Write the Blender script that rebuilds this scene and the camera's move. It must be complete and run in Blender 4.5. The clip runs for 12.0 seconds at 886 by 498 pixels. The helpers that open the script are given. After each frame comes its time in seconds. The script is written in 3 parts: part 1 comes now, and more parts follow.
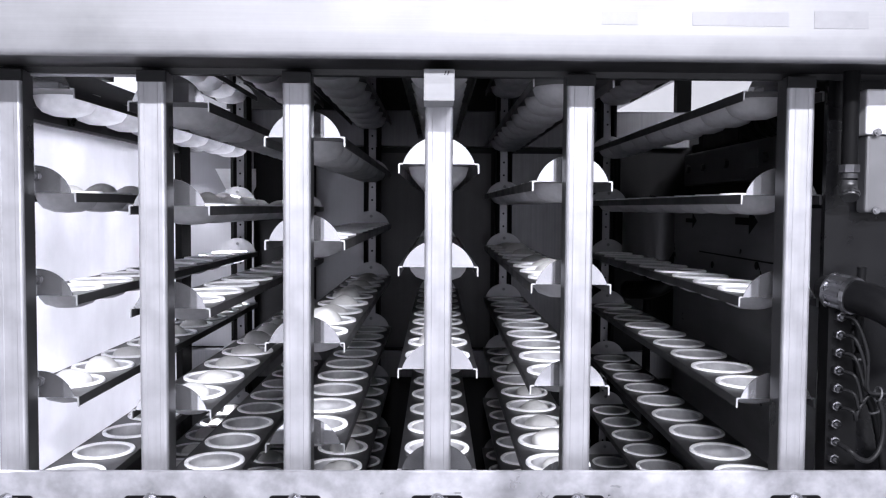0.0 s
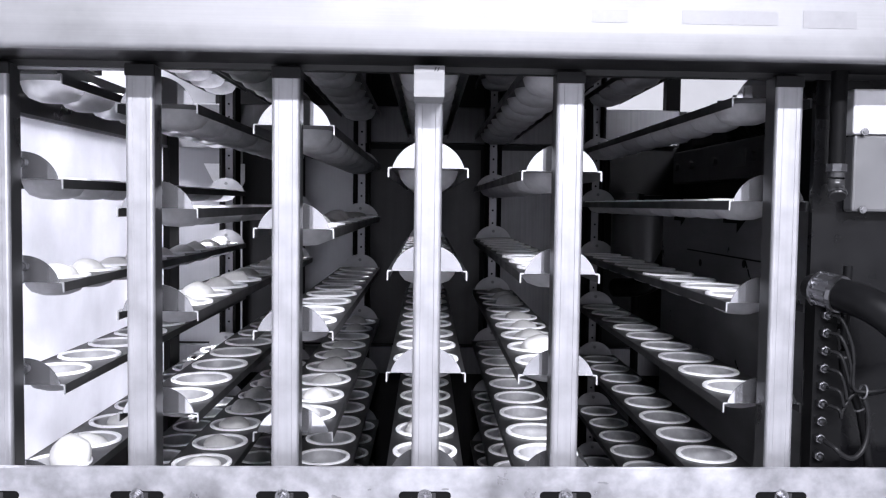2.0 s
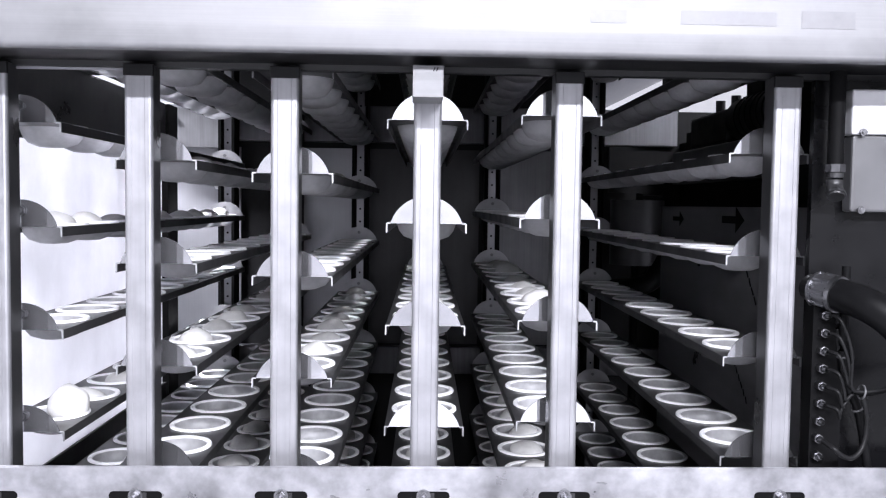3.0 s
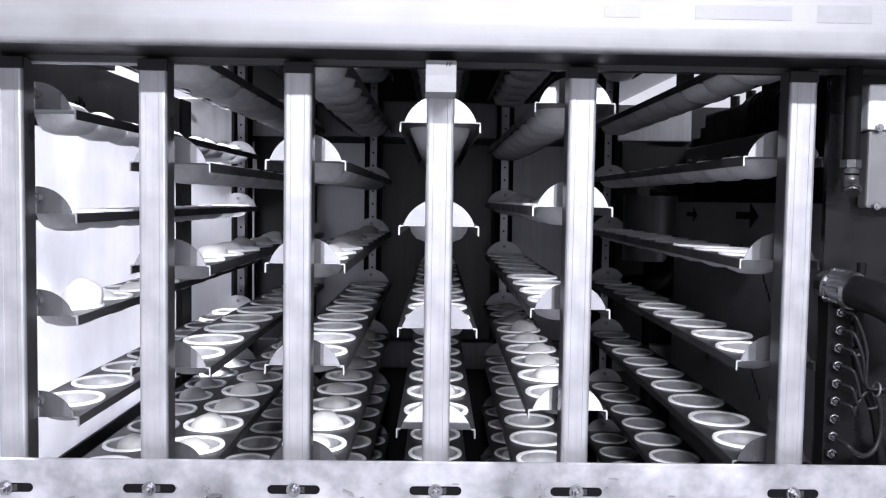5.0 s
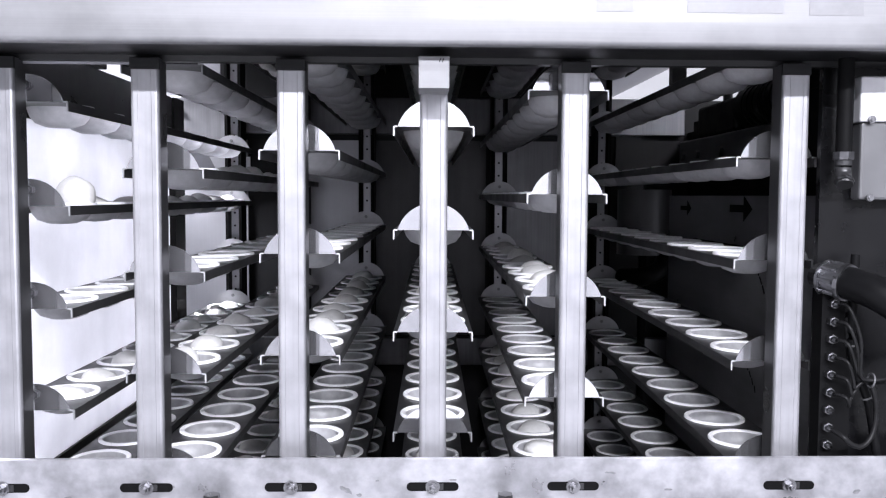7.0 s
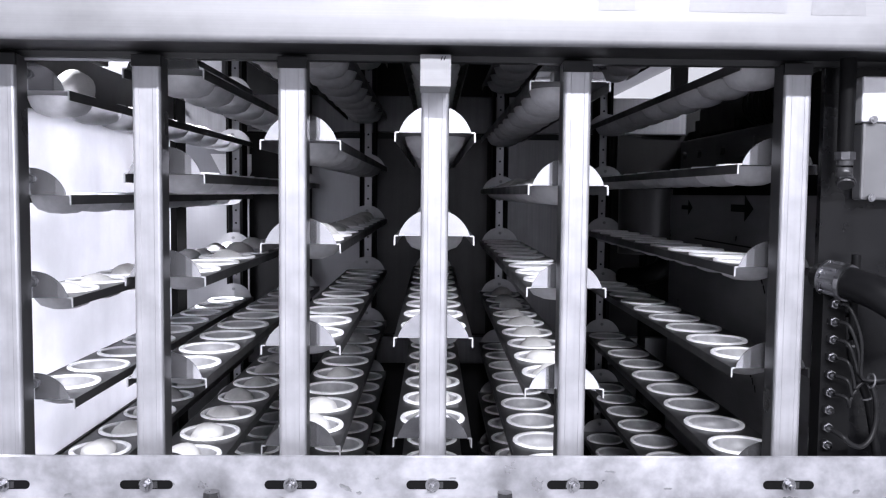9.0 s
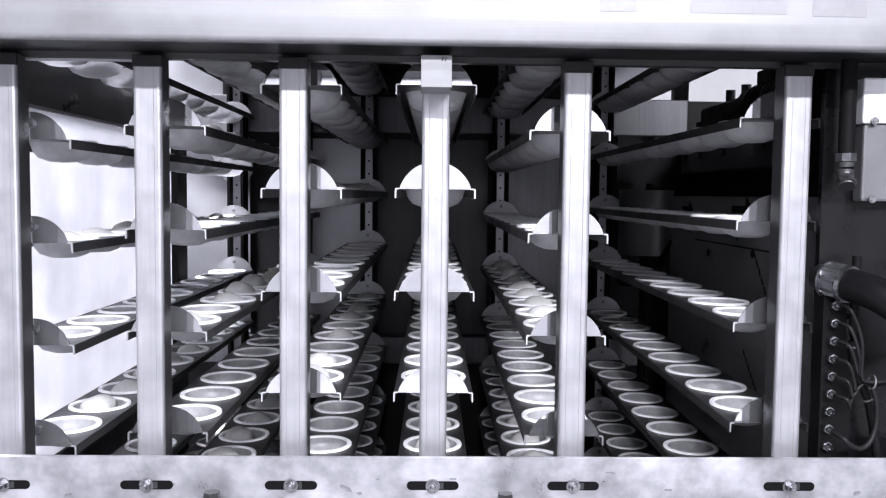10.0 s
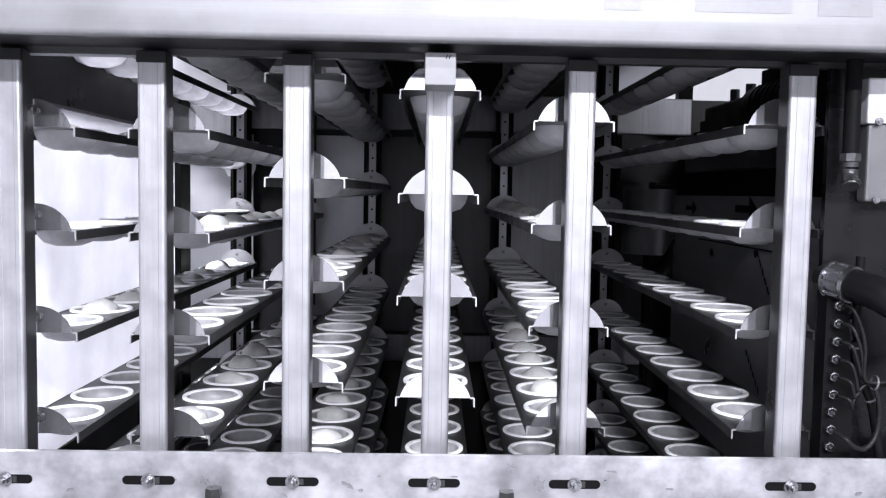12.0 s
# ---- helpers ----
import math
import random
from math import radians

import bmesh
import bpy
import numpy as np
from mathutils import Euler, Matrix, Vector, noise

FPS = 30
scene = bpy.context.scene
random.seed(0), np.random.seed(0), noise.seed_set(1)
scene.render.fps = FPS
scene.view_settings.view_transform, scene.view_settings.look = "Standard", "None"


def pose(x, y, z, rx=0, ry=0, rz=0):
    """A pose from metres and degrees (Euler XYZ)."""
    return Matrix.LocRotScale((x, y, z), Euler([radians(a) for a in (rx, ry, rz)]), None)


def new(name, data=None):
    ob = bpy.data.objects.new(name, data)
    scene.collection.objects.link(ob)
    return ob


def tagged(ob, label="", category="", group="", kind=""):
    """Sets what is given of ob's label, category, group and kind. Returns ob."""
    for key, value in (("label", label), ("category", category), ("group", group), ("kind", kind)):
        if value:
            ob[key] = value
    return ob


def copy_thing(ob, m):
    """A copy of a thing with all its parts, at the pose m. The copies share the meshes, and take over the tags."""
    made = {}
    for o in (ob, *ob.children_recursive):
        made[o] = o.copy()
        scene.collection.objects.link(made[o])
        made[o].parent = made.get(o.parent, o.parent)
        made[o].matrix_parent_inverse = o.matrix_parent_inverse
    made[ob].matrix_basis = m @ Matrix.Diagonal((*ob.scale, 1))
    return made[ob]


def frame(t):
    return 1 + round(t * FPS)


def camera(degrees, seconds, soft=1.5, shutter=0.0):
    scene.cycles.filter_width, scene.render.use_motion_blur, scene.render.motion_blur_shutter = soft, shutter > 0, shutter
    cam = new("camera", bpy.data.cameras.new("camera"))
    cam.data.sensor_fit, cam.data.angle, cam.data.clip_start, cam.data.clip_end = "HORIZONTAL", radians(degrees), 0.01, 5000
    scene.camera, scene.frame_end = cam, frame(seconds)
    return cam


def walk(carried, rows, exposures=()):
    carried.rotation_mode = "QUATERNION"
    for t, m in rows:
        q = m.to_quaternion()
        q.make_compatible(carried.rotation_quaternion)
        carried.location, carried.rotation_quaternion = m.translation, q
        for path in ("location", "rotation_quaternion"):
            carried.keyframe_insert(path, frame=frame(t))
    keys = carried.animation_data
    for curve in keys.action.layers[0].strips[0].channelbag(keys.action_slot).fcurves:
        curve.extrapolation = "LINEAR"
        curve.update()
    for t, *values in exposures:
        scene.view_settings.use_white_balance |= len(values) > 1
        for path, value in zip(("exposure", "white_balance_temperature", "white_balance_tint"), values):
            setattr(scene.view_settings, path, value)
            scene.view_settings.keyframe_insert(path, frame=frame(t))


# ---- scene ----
# ---------------------------------------------------------------- camera
cam = camera(55.2, 12.0, soft=1.2)
EYE = 1.5
# seconds, yaw, pitch, roll: a hand-held camera that stands still and sways a little
ROWS = [
    (0.0, -0.39, -2.79, -0.38),
    (0.5, -0.53, -2.90, -0.53),
    (1.0, -0.76, -2.91, -0.61),
    (1.5, -0.79, -2.96, -0.68),
    (2.0, -1.11, -3.02, -0.74),
    (2.5, -1.22, -3.01, -0.79),
    (4.5, -0.60, -3.18, -0.81),
    (5.0, -0.34, -3.35, -0.88),
    (5.5, -0.48, -3.40, -0.77),
    (6.0, -0.57, -3.51, -0.63),
    (6.5, -0.60, -3.57, -0.41),
    (7.0, -0.73, -3.61, -0.30),
    (9.0, -0.66, -3.72, -0.55),
    (9.5, -0.59, -3.70, -0.62),
    (10.0, -0.61, -3.67, -0.64),
    (10.5, -0.62, -3.66, -0.75),
    (11.0, -0.64, -3.66, -0.85),
    (11.5, -0.48, -3.75, -0.97),
    (12.0, -0.39, -3.83, -1.00),
]
walk(cam, [(t, pose(0, 0, EYE, 90 + pitch, roll, yaw)) for t, yaw, pitch, roll in ROWS])

# ---------------------------------------------------------------- light
world = bpy.data.worlds.new("hall_air")
world.use_nodes = True
world.node_tree.nodes["Background"].inputs[0].default_value = (0.80, 0.80, 0.90, 1)
world.node_tree.nodes["Background"].inputs[1].default_value = 0.003
scene.world = world
scene.view_settings.exposure = 0.0
LAMP_Z = EYE + 2.25


def unseen_lamp(x, y, watts, sx=1.3, sy=0.25):
    """An unseen area lamp under the hall ceiling, added to light the scene."""
    data = bpy.data.lights.new("unseen_lamp", "AREA")
    data.shape, data.size, data.size_y, data.energy, data.color = "RECTANGLE", sx, sy, watts, (0.908, 0.912, 1.0)
    ob = new("unseen_lamp", data)
    ob.matrix_world = pose(x, y, LAMP_Z)
    return ob


unseen_lamp(-0.45, -3.2, 1000, 1.9)
# added to brighten the right of the cover and the right posts
unseen_lamp(1.75, -3.2, 1060, 2.0)
unseen_lamp(0.45, -1.2, 150, 1.6)
# added behind on the left to light the white sheet and upper trays
unseen_lamp(-2.1, 2.2, 2450)
unseen_lamp(3.4, 3.6, 380)
unseen_lamp(0.0, 4.2, 60)

# ---------------------------------------------------------------- materials


def material(name, color, rough=0.5, metal=0.0, grain=0.08, scale=(30, 30, 30), bump=0.0, stain=0.1, stain_scale=4.0, rough_var=0.1, piece=0.0, gloss=0.5):
    """Principled surface with fine grain and broad stains; scale is stretched for brushed metal; piece: variation from object to object."""
    m = bpy.data.materials.new(name)
    m.use_nodes = True
    nt = m.node_tree
    b = nt.nodes["Principled BSDF"]
    tc = nt.nodes.new("ShaderNodeTexCoord")
    mp = nt.nodes.new("ShaderNodeMapping")
    mp.inputs["Scale"].default_value = scale
    nt.links.new(tc.outputs["Object"], mp.inputs["Vector"])
    fine = nt.nodes.new("ShaderNodeTexNoise")
    fine.inputs["Scale"].default_value = 1.0
    fine.inputs["Detail"].default_value = 4.0
    nt.links.new(mp.outputs["Vector"], fine.inputs["Vector"])
    broad = nt.nodes.new("ShaderNodeTexNoise")
    broad.inputs["Scale"].default_value = stain_scale
    broad.inputs["Detail"].default_value = 5.0
    broad.inputs["Roughness"].default_value = 0.6
    nt.links.new(tc.outputs["Object"], broad.inputs["Vector"])

    def level(src, amount):
        r = nt.nodes.new("ShaderNodeMapRange")
        r.inputs["From Min"].default_value, r.inputs["From Max"].default_value = 0.3, 0.7
        r.inputs["To Min"].default_value, r.inputs["To Max"].default_value = 1 - amount, 1 + amount * 0.4
        nt.links.new(src, r.inputs["Value"])
        return r.outputs["Result"]

    def times(a, c):
        k = nt.nodes.new("ShaderNodeMath")
        k.operation = "MULTIPLY"
        nt.links.new(a, k.inputs[0])
        nt.links.new(c, k.inputs[1])
        return k.outputs[0]

    v = times(level(fine.outputs["Fac"], grain), level(broad.outputs["Fac"], stain))
    if piece:
        info = nt.nodes.new("ShaderNodeObjectInfo")
        r = nt.nodes.new("ShaderNodeMapRange")
        r.inputs["To Min"].default_value, r.inputs["To Max"].default_value = 1 - piece, 1 + piece * 0.3
        nt.links.new(info.outputs["Random"], r.inputs["Value"])
        v = times(v, r.outputs["Result"])
    tint = nt.nodes.new("ShaderNodeVectorMath")
    tint.operation = "SCALE"
    tint.inputs[0].default_value = color
    nt.links.new(v, tint.inputs["Scale"])
    nt.links.new(tint.outputs["Vector"], b.inputs["Base Color"])
    rr = nt.nodes.new("ShaderNodeMapRange")
    rr.inputs["From Min"].default_value, rr.inputs["From Max"].default_value = 0.3, 0.7
    rr.inputs["To Min"].default_value, rr.inputs["To Max"].default_value = max(0.03, rough - rough_var), min(1, rough + rough_var)
    nt.links.new(broad.outputs["Fac"], rr.inputs["Value"])
    nt.links.new(rr.outputs["Result"], b.inputs["Roughness"])
    b.inputs["Metallic"].default_value = metal
    b.inputs["Specular IOR Level"].default_value = gloss
    if bump:
        bp = nt.nodes.new("ShaderNodeBump")
        bp.inputs["Strength"].default_value, bp.inputs["Distance"].default_value = bump, 0.001
        nt.links.new(fine.outputs["Fac"], bp.inputs["Height"])
        nt.links.new(bp.outputs["Normal"], b.inputs["Normal"])
    return m


def translucent(m, through_part):
    """Lets a part of the light through a plastic sheet or cup."""
    nt = m.node_tree
    tr = nt.nodes.new("ShaderNodeBsdfTranslucent")
    paint = next(n for n in nt.nodes if n.type == "VECT_MATH")
    nt.links.new(paint.outputs["Vector"], tr.inputs["Color"])
    mix = nt.nodes.new("ShaderNodeMixShader")
    mix.inputs["Fac"].default_value = through_part
    nt.links.new(nt.nodes["Principled BSDF"].outputs[0], mix.inputs[1])
    nt.links.new(tr.outputs[0], mix.inputs[2])
    nt.links.new(mix.outputs[0], nt.nodes["Material Output"].inputs["Surface"])
    return m


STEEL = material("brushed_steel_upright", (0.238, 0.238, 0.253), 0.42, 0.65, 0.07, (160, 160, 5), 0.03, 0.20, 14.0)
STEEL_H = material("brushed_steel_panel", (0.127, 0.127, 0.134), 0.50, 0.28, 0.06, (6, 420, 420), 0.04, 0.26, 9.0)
STEEL_STAINED = material("worn_steel_rail", (0.285, 0.285, 0.304), 0.42, 0.7, 0.12, (60, 80, 80), 0.05, 0.46, 15.0, 0.16)
STEEL_EDGE = material("bright_cut_edge", (0.46, 0.46, 0.48), 0.3, 0.8, 0.03, (60, 60, 60), 0, 0.03)
STEEL_DARK = material("dull_steel_wall", (0.16, 0.16, 0.17), 0.42, 0.8, 0.14, (160, 160, 5), 0.05, 0.25, 6.0)
STEEL_GREY = material("grey_steel_sheet", (0.30, 0.30, 0.32), 0.40, 0.7, 0.035, (200, 200, 5), 0.05, 0.16, 5.0)
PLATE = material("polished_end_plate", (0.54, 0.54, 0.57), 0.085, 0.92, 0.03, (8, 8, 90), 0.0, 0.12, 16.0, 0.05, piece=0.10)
# darker copy for the far plates: the dim light there is in the colour
PLATE_DIM = material("dim_end_plate", (0.30, 0.30, 0.315), 0.45, 0.6, 0.06, (60, 60, 60), 0.02, 0.15, 14.0)
# strong broad variation paints the streaky reflections of the side sheet
SIDE_SHEET = material("sheen_side_sheet", (0.17, 0.17, 0.18), 0.36, 0.5, 0.14, (40, 6, 40), 0.03, 0.55, 5.0, 0.12)
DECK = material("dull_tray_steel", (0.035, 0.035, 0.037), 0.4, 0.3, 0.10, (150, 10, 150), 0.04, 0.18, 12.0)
CUP = translucent(material("white_plastic_cup", (0.56, 0.56, 0.58), 0.40, 0, 0.06, (90, 90, 90), 0.10, 0.20, 30.0, 0.1, piece=0.16), 0.48)
RIM = material("white_plastic_rim", (0.82, 0.82, 0.84), 0.34, 0, 0.03, (120, 120, 120), 0.05, 0.06, 30.0, 0.1, piece=0.08)
DOUGH = material("floured_dough", (0.52, 0.515, 0.51), 0.75, 0, 0.08, (110, 110, 110), 0.25, 0.10, 40.0, 0.05, piece=0.06)
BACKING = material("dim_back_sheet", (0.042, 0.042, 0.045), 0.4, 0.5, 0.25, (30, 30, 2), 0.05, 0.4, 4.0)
GUIDE = material("dark_guide_bar", (0.030, 0.030, 0.032), 0.35, 0.3, 0.15, (60, 60, 8), 0.03, 0.3, 10.0)
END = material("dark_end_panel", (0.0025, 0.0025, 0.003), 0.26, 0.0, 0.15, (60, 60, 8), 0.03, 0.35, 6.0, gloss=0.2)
# the dark of slots, holes and recesses is put into this near-black
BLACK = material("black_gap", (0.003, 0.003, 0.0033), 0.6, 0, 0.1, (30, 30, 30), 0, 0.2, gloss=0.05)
# shade inside the chamber and under the cover is put into this colour
SHADED_DARK = material("shaded_dark_sheet", (0.008, 0.008, 0.0088), 0.45, 0.2, 0.15, (60, 60, 4), 0.05, 0.3, 5.0, gloss=0.2)
CABLE = material("glossy_black_cable", (0.008, 0.008, 0.0085), 0.36, 0, 0.1, (90, 90, 90), 0.04, 0.2, 20.0, gloss=0.08)
RUBBER = material("black_rubber", (0.004, 0.004, 0.0044), 0.38, 0, 0.15, (90, 90, 90), 0.08, 0.2, 20.0, gloss=0.06)
ZINC = material("zinc_plated_steel", (0.19, 0.19, 0.20), 0.32, 1.0, 0.1, (120, 120, 120), 0.05, 0.08, 60.0)
DARK_ZINC = material("tarnished_zinc", (0.075, 0.075, 0.08), 0.34, 0.9, 0.12, (120, 120, 120), 0.05, 0.2, 60.0)
SMUDGE = material("dark_smudge", (0.19, 0.19, 0.202), 0.46, 0.66, 0.25, (120, 120, 120), 0.03, 0.35, 60.0)
BLACKENED = material("blackened_steel", (0.035, 0.035, 0.037), 0.35, 0.6, 0.15, (90, 90, 90), 0.05, 0.3, 40.0)
PALE_PAINT = material("pale_box_paint", (0.42, 0.42, 0.44), 0.4, 0.1, 0.05, (60, 60, 60), 0.03, 0.15, 14.0)
GREY_PAINT = material("grey_box_paint", (0.06, 0.06, 0.064), 0.45, 0.1, 0.05, (60, 60, 60), 0.03, 0.10, 12.0)
WHITE_SHEET = translucent(material("white_plastic_sheet", (0.82, 0.82, 0.845), 0.5, 0, 0.03, (20, 20, 4), 0, 0.14, 6.0), 0.285)
HALL_WHITE = material("grey_hall_wall", (0.16, 0.16, 0.165), 0.7, 0, 0.04, (14, 14, 14), 0.03, 0.06, 1.2)
HALL_FLOOR = material("grey_hall_floor", (0.21, 0.21, 0.216), 0.5, 0, 0.08, (20, 20, 20), 0.05, 0.15, 1.5)
TAPE = material("faded_tape", (0.118, 0.1175, 0.125), 0.50, 0.28, 0.1, (30, 30, 30), 0.02, 0.2, 30.0)
INK = material("dark_marking", (0.006, 0.006, 0.0065), 0.8, 0, 0.1, gloss=0.05)

# ---------------------------------------------------------------- mesh helpers


def put_box(bm, x0, x1, y0, y1, z0, z1, bevel=0.0):
    made = bmesh.ops.create_cube(bm, size=1.0)["verts"]
    for v in made:
        v.co = Vector((x0 + (v.co.x + 0.5) * (x1 - x0), y0 + (v.co.y + 0.5) * (y1 - y0), z0 + (v.co.z + 0.5) * (z1 - z0)))
    if bevel:
        edges = list({e for v in made for e in v.link_edges})
        bmesh.ops.bevel(bm, geom=edges, offset=bevel, segments=2, affect="EDGES", profile=0.5)


def put_cyl(bm, a, b, r0, r1=None, seg=16, cap=True):
    a, b = Vector(a), Vector(b)
    m = Matrix.Translation((a + b) / 2) @ (b - a).to_track_quat("Z", "Y").to_matrix().to_4x4()
    bmesh.ops.create_cone(bm, cap_ends=cap, segments=seg, radius1=r0, radius2=r0 if r1 is None else r1, depth=(b - a).length, matrix=m)


def put_prism(bm, outline, y0, y1):
    """A plate with an outline of (x, z), from depth y0 to y1."""
    front = [bm.verts.new((x, y0, z)) for x, z in outline]
    back = [bm.verts.new((x, y1, z)) for x, z in outline]
    bm.faces.new(front)
    bm.faces.new(back[::-1])
    n = len(outline)
    for i in range(n):
        bm.faces.new((front[i], back[i], back[(i + 1) % n], front[(i + 1) % n]))


def put_tube(bm, points, r, seg=10):
    """A round cable through points, smoothed."""
    pts = [Vector(p) for p in points]
    path = []
    for i in range(len(pts) - 1):
        p0, p1, p2, p3 = pts[max(i - 1, 0)], pts[i], pts[i + 1], pts[min(i + 2, len(pts) - 1)]
        for k in range(6):
            t = k / 6
            path.append(0.5 * (2 * p1 + (p2 - p0) * t + (2 * p0 - 5 * p1 + 4 * p2 - p3) * t * t + (3 * p1 - p0 - 3 * p2 + p3) * t ** 3))
    path.append(pts[-1])
    rings = []
    for i, p in enumerate(path):
        d = (path[min(i + 1, len(path) - 1)] - path[max(i - 1, 0)]).normalized()
        q = d.to_track_quat("Z", "Y")
        rings.append([bm.verts.new(p + q @ Vector((r * math.cos(a), r * math.sin(a), 0))) for a in [2 * math.pi * k / seg for k in range(seg)]])
    for s, e in zip(rings, rings[1:]):
        for k in range(seg):
            bm.faces.new((s[k], s[(k + 1) % seg], e[(k + 1) % seg], e[k]))
    bm.faces.new(rings[0][::-1])
    bm.faces.new(rings[-1])


def put_lathe(bm, profile, seg=28, closed=False, center=(0, 0, 0)):
    """Turns a profile of (radius, height) round the vertical."""
    cx, cy, cz = center
    rings = [[bm.verts.new((cx + r * math.cos(2 * math.pi * k / seg), cy + r * math.sin(2 * math.pi * k / seg), cz + z)) for k in range(seg)] if r > 1e-6
             else [bm.verts.new((cx, cy, cz + z))] for r, z in profile]
    pairs = list(zip(rings, rings[1:])) + ([(rings[-1], rings[0])] if closed else [])
    for s, e in pairs:
        for k in range(seg):
            j = (k + 1) % seg
            if len(s) == 1 and len(e) == 1:
                continue
            if len(s) == 1:
                bm.faces.new((s[0], e[j], e[k]))
            elif len(e) == 1:
                bm.faces.new((s[k], s[j], e[0]))
            else:
                bm.faces.new((s[k], s[j], e[j], e[k]))


def mesh_of(name, bm, mat, smooth=False):
    bmesh.ops.recalc_face_normals(bm, faces=bm.faces)
    me = bpy.data.meshes.new(name)
    bm.to_mesh(me)
    bm.free()
    me.materials.append(mat)
    if smooth:
        for p in me.polygons:
            p.use_smooth = True
        me.set_sharp_from_angle(angle=radians(40))
    return me


def part(name, bm, mat, parent=None, label="", smooth=False, at=None):
    ob = new(name, mesh_of(name, bm, mat, smooth))
    if parent is not None:
        ob.parent = parent
    if at is not None:
        ob.matrix_basis = at
    if label:
        ob["label"] = label
    return ob


def box_ob(name, dims, mat, parent=None, label="", bevel=0.0):
    bm = bmesh.new()
    put_box(bm, *dims, bevel=bevel)
    return part(name, bm, mat, parent, label)


def holder(name, m, label, category, group="", kind=""):
    ob = new(name)
    ob.empty_display_size = 0.05
    ob.matrix_basis = m
    return tagged(ob, label, category, group, kind)


# ---------------------------------------------------------------- plan
# all heights below are from the floor of the hall; E is the height of the eye
E = EYE
COLS = [-0.596, -0.398, -0.197, 0.002, 0.201, 0.513]   # the tray columns, and the uprights before them
POST_Y, TRAY_Y, BACK_Y = 1.191, 1.263, 2.667
PITCH = 0.1348            # from cup to cup
TRAY_L = 9.45 * PITCH
STEP = 0.1533             # from tray to tray on the chain
SPEED = 0.0823            # metres a second
LEFT_X, RIGHT_X = -0.70, 0.64

# ---------------------------------------------------------------- hall


def wall(name, dims, mat, label, category="wall"):
    return tagged(box_ob(name, dims, mat), label, category, kind="structure")


wall("floor", (-4.6, 4.6, -4.6, 5.6, -0.1, 0.0), HALL_FLOOR, "smooth grey floor of the production hall", "floor")
wall("ceiling", (-4.6, 4.6, -4.6, 5.6, 3.95, 4.05), HALL_WHITE, "plain grey ceiling of the production hall", "ceiling")
wall("wall_south", (-4.6, 4.6, -4.7, -4.6, 0, 3.95), HALL_WHITE, "plain grey hall wall")
wall("wall_north", (-4.6, 4.6, 5.6, 5.7, 0, 3.95), HALL_WHITE, "plain grey hall wall")
wall("wall_west", (-4.7, -4.6, -4.6, 5.6, 0, 3.95), HALL_WHITE, "plain grey hall wall")
wall("wall_east", (4.6, 4.7, -4.6, 5.6, 0, 3.95), HALL_WHITE, "plain grey hall wall")

# ---------------------------------------------------------------- chamber of the proofer
chamber = holder("proofer_chamber", pose(0, 0, 0), "tall steel proofing chamber with dull sheet walls", "machine housing", kind="structure")
CH_BOT, CH_TOP = 0.12, E + 0.90
FRONT_Y = 1.235
box_ob("back_wall", (-1.1, 1.0, BACK_Y, BACK_Y + 0.02, CH_BOT, E + 0.30), SHADED_DARK, chamber)
# left end of the upper wall: incoming light is put into a paler grey
box_ob("upper_side_sheet", (-1.1, -0.66, BACK_Y + 0.001, BACK_Y + 0.02, E + 0.302, CH_TOP), STEEL_GREY, chamber, "grey steel sheet, paler for the light from the left")
box_ob("upper_back_wall", (-0.659, 0.52, BACK_Y + 0.001, BACK_Y + 0.02, E + 0.302, CH_TOP), SHADED_DARK, chamber)
# unseen base, roof and front sheets, added to keep light out of the chamber
box_ob("base_pan", (-1.1, 1.0, FRONT_Y, BACK_Y + 0.02, CH_BOT - 0.02, CH_BOT), SHADED_DARK, chamber)
box_ob("roof_sheet", (-1.1, 1.0, 1.10, BACK_Y + 0.02, CH_TOP, CH_TOP + 0.02), SHADED_DARK, chamber)
box_ob("front_lower_sheet", (-1.1, 1.0, FRONT_Y, FRONT_Y + 0.01, CH_BOT, E - 0.47), SHADED_DARK, chamber)
box_ob("front_upper_sheet", (-1.1, 1.0, FRONT_Y, FRONT_Y + 0.01, E + 0.24, CH_TOP), SHADED_DARK, chamber)
# left side: a white sheet with a dark band above and below it
box_ob("white_side_sheet", (LEFT_X - 0.006, LEFT_X, FRONT_Y, 2.27, E - 0.49, E + 0.1415), WHITE_SHEET, chamber, "bright unseen white sheet added to soften light on the far trays")
box_ob("side_band", (LEFT_X - 0.02, LEFT_X + 0.004, FRONT_Y, 2.29, E + 0.148, E + 0.258), GUIDE, chamber, "dark steel band over the white sheet")
box_ob("edge_trim", (LEFT_X - 0.008, LEFT_X + 0.006, FRONT_Y, 2.29, E + 0.142, E + 0.1475), STEEL_GREY, chamber, "pale edge trim of the white sheet")
bm = bmesh.new()
put_box(bm, LEFT_X - 0.016, LEFT_X + 0.020, 1.70, 1.80, E + 0.2585, E + 0.275, 0.002)
put_box(bm, LEFT_X - 0.012, LEFT_X + 0.016, 1.745, 1.815, E + 0.2755, E + 0.33, 0.006)
put_cyl(bm, (LEFT_X + 0.0165, 1.78, E + 0.295), (LEFT_X + 0.034, 1.78, E + 0.295), 0.013, seg=6)
put_cyl(bm, (LEFT_X + 0.0205, 1.72, E + 0.267), (LEFT_X + 0.03, 1.72, E + 0.267), 0.008, seg=6)
part("band_bracket", bm, GUIDE, chamber, "dark bolted bracket on the steel band")
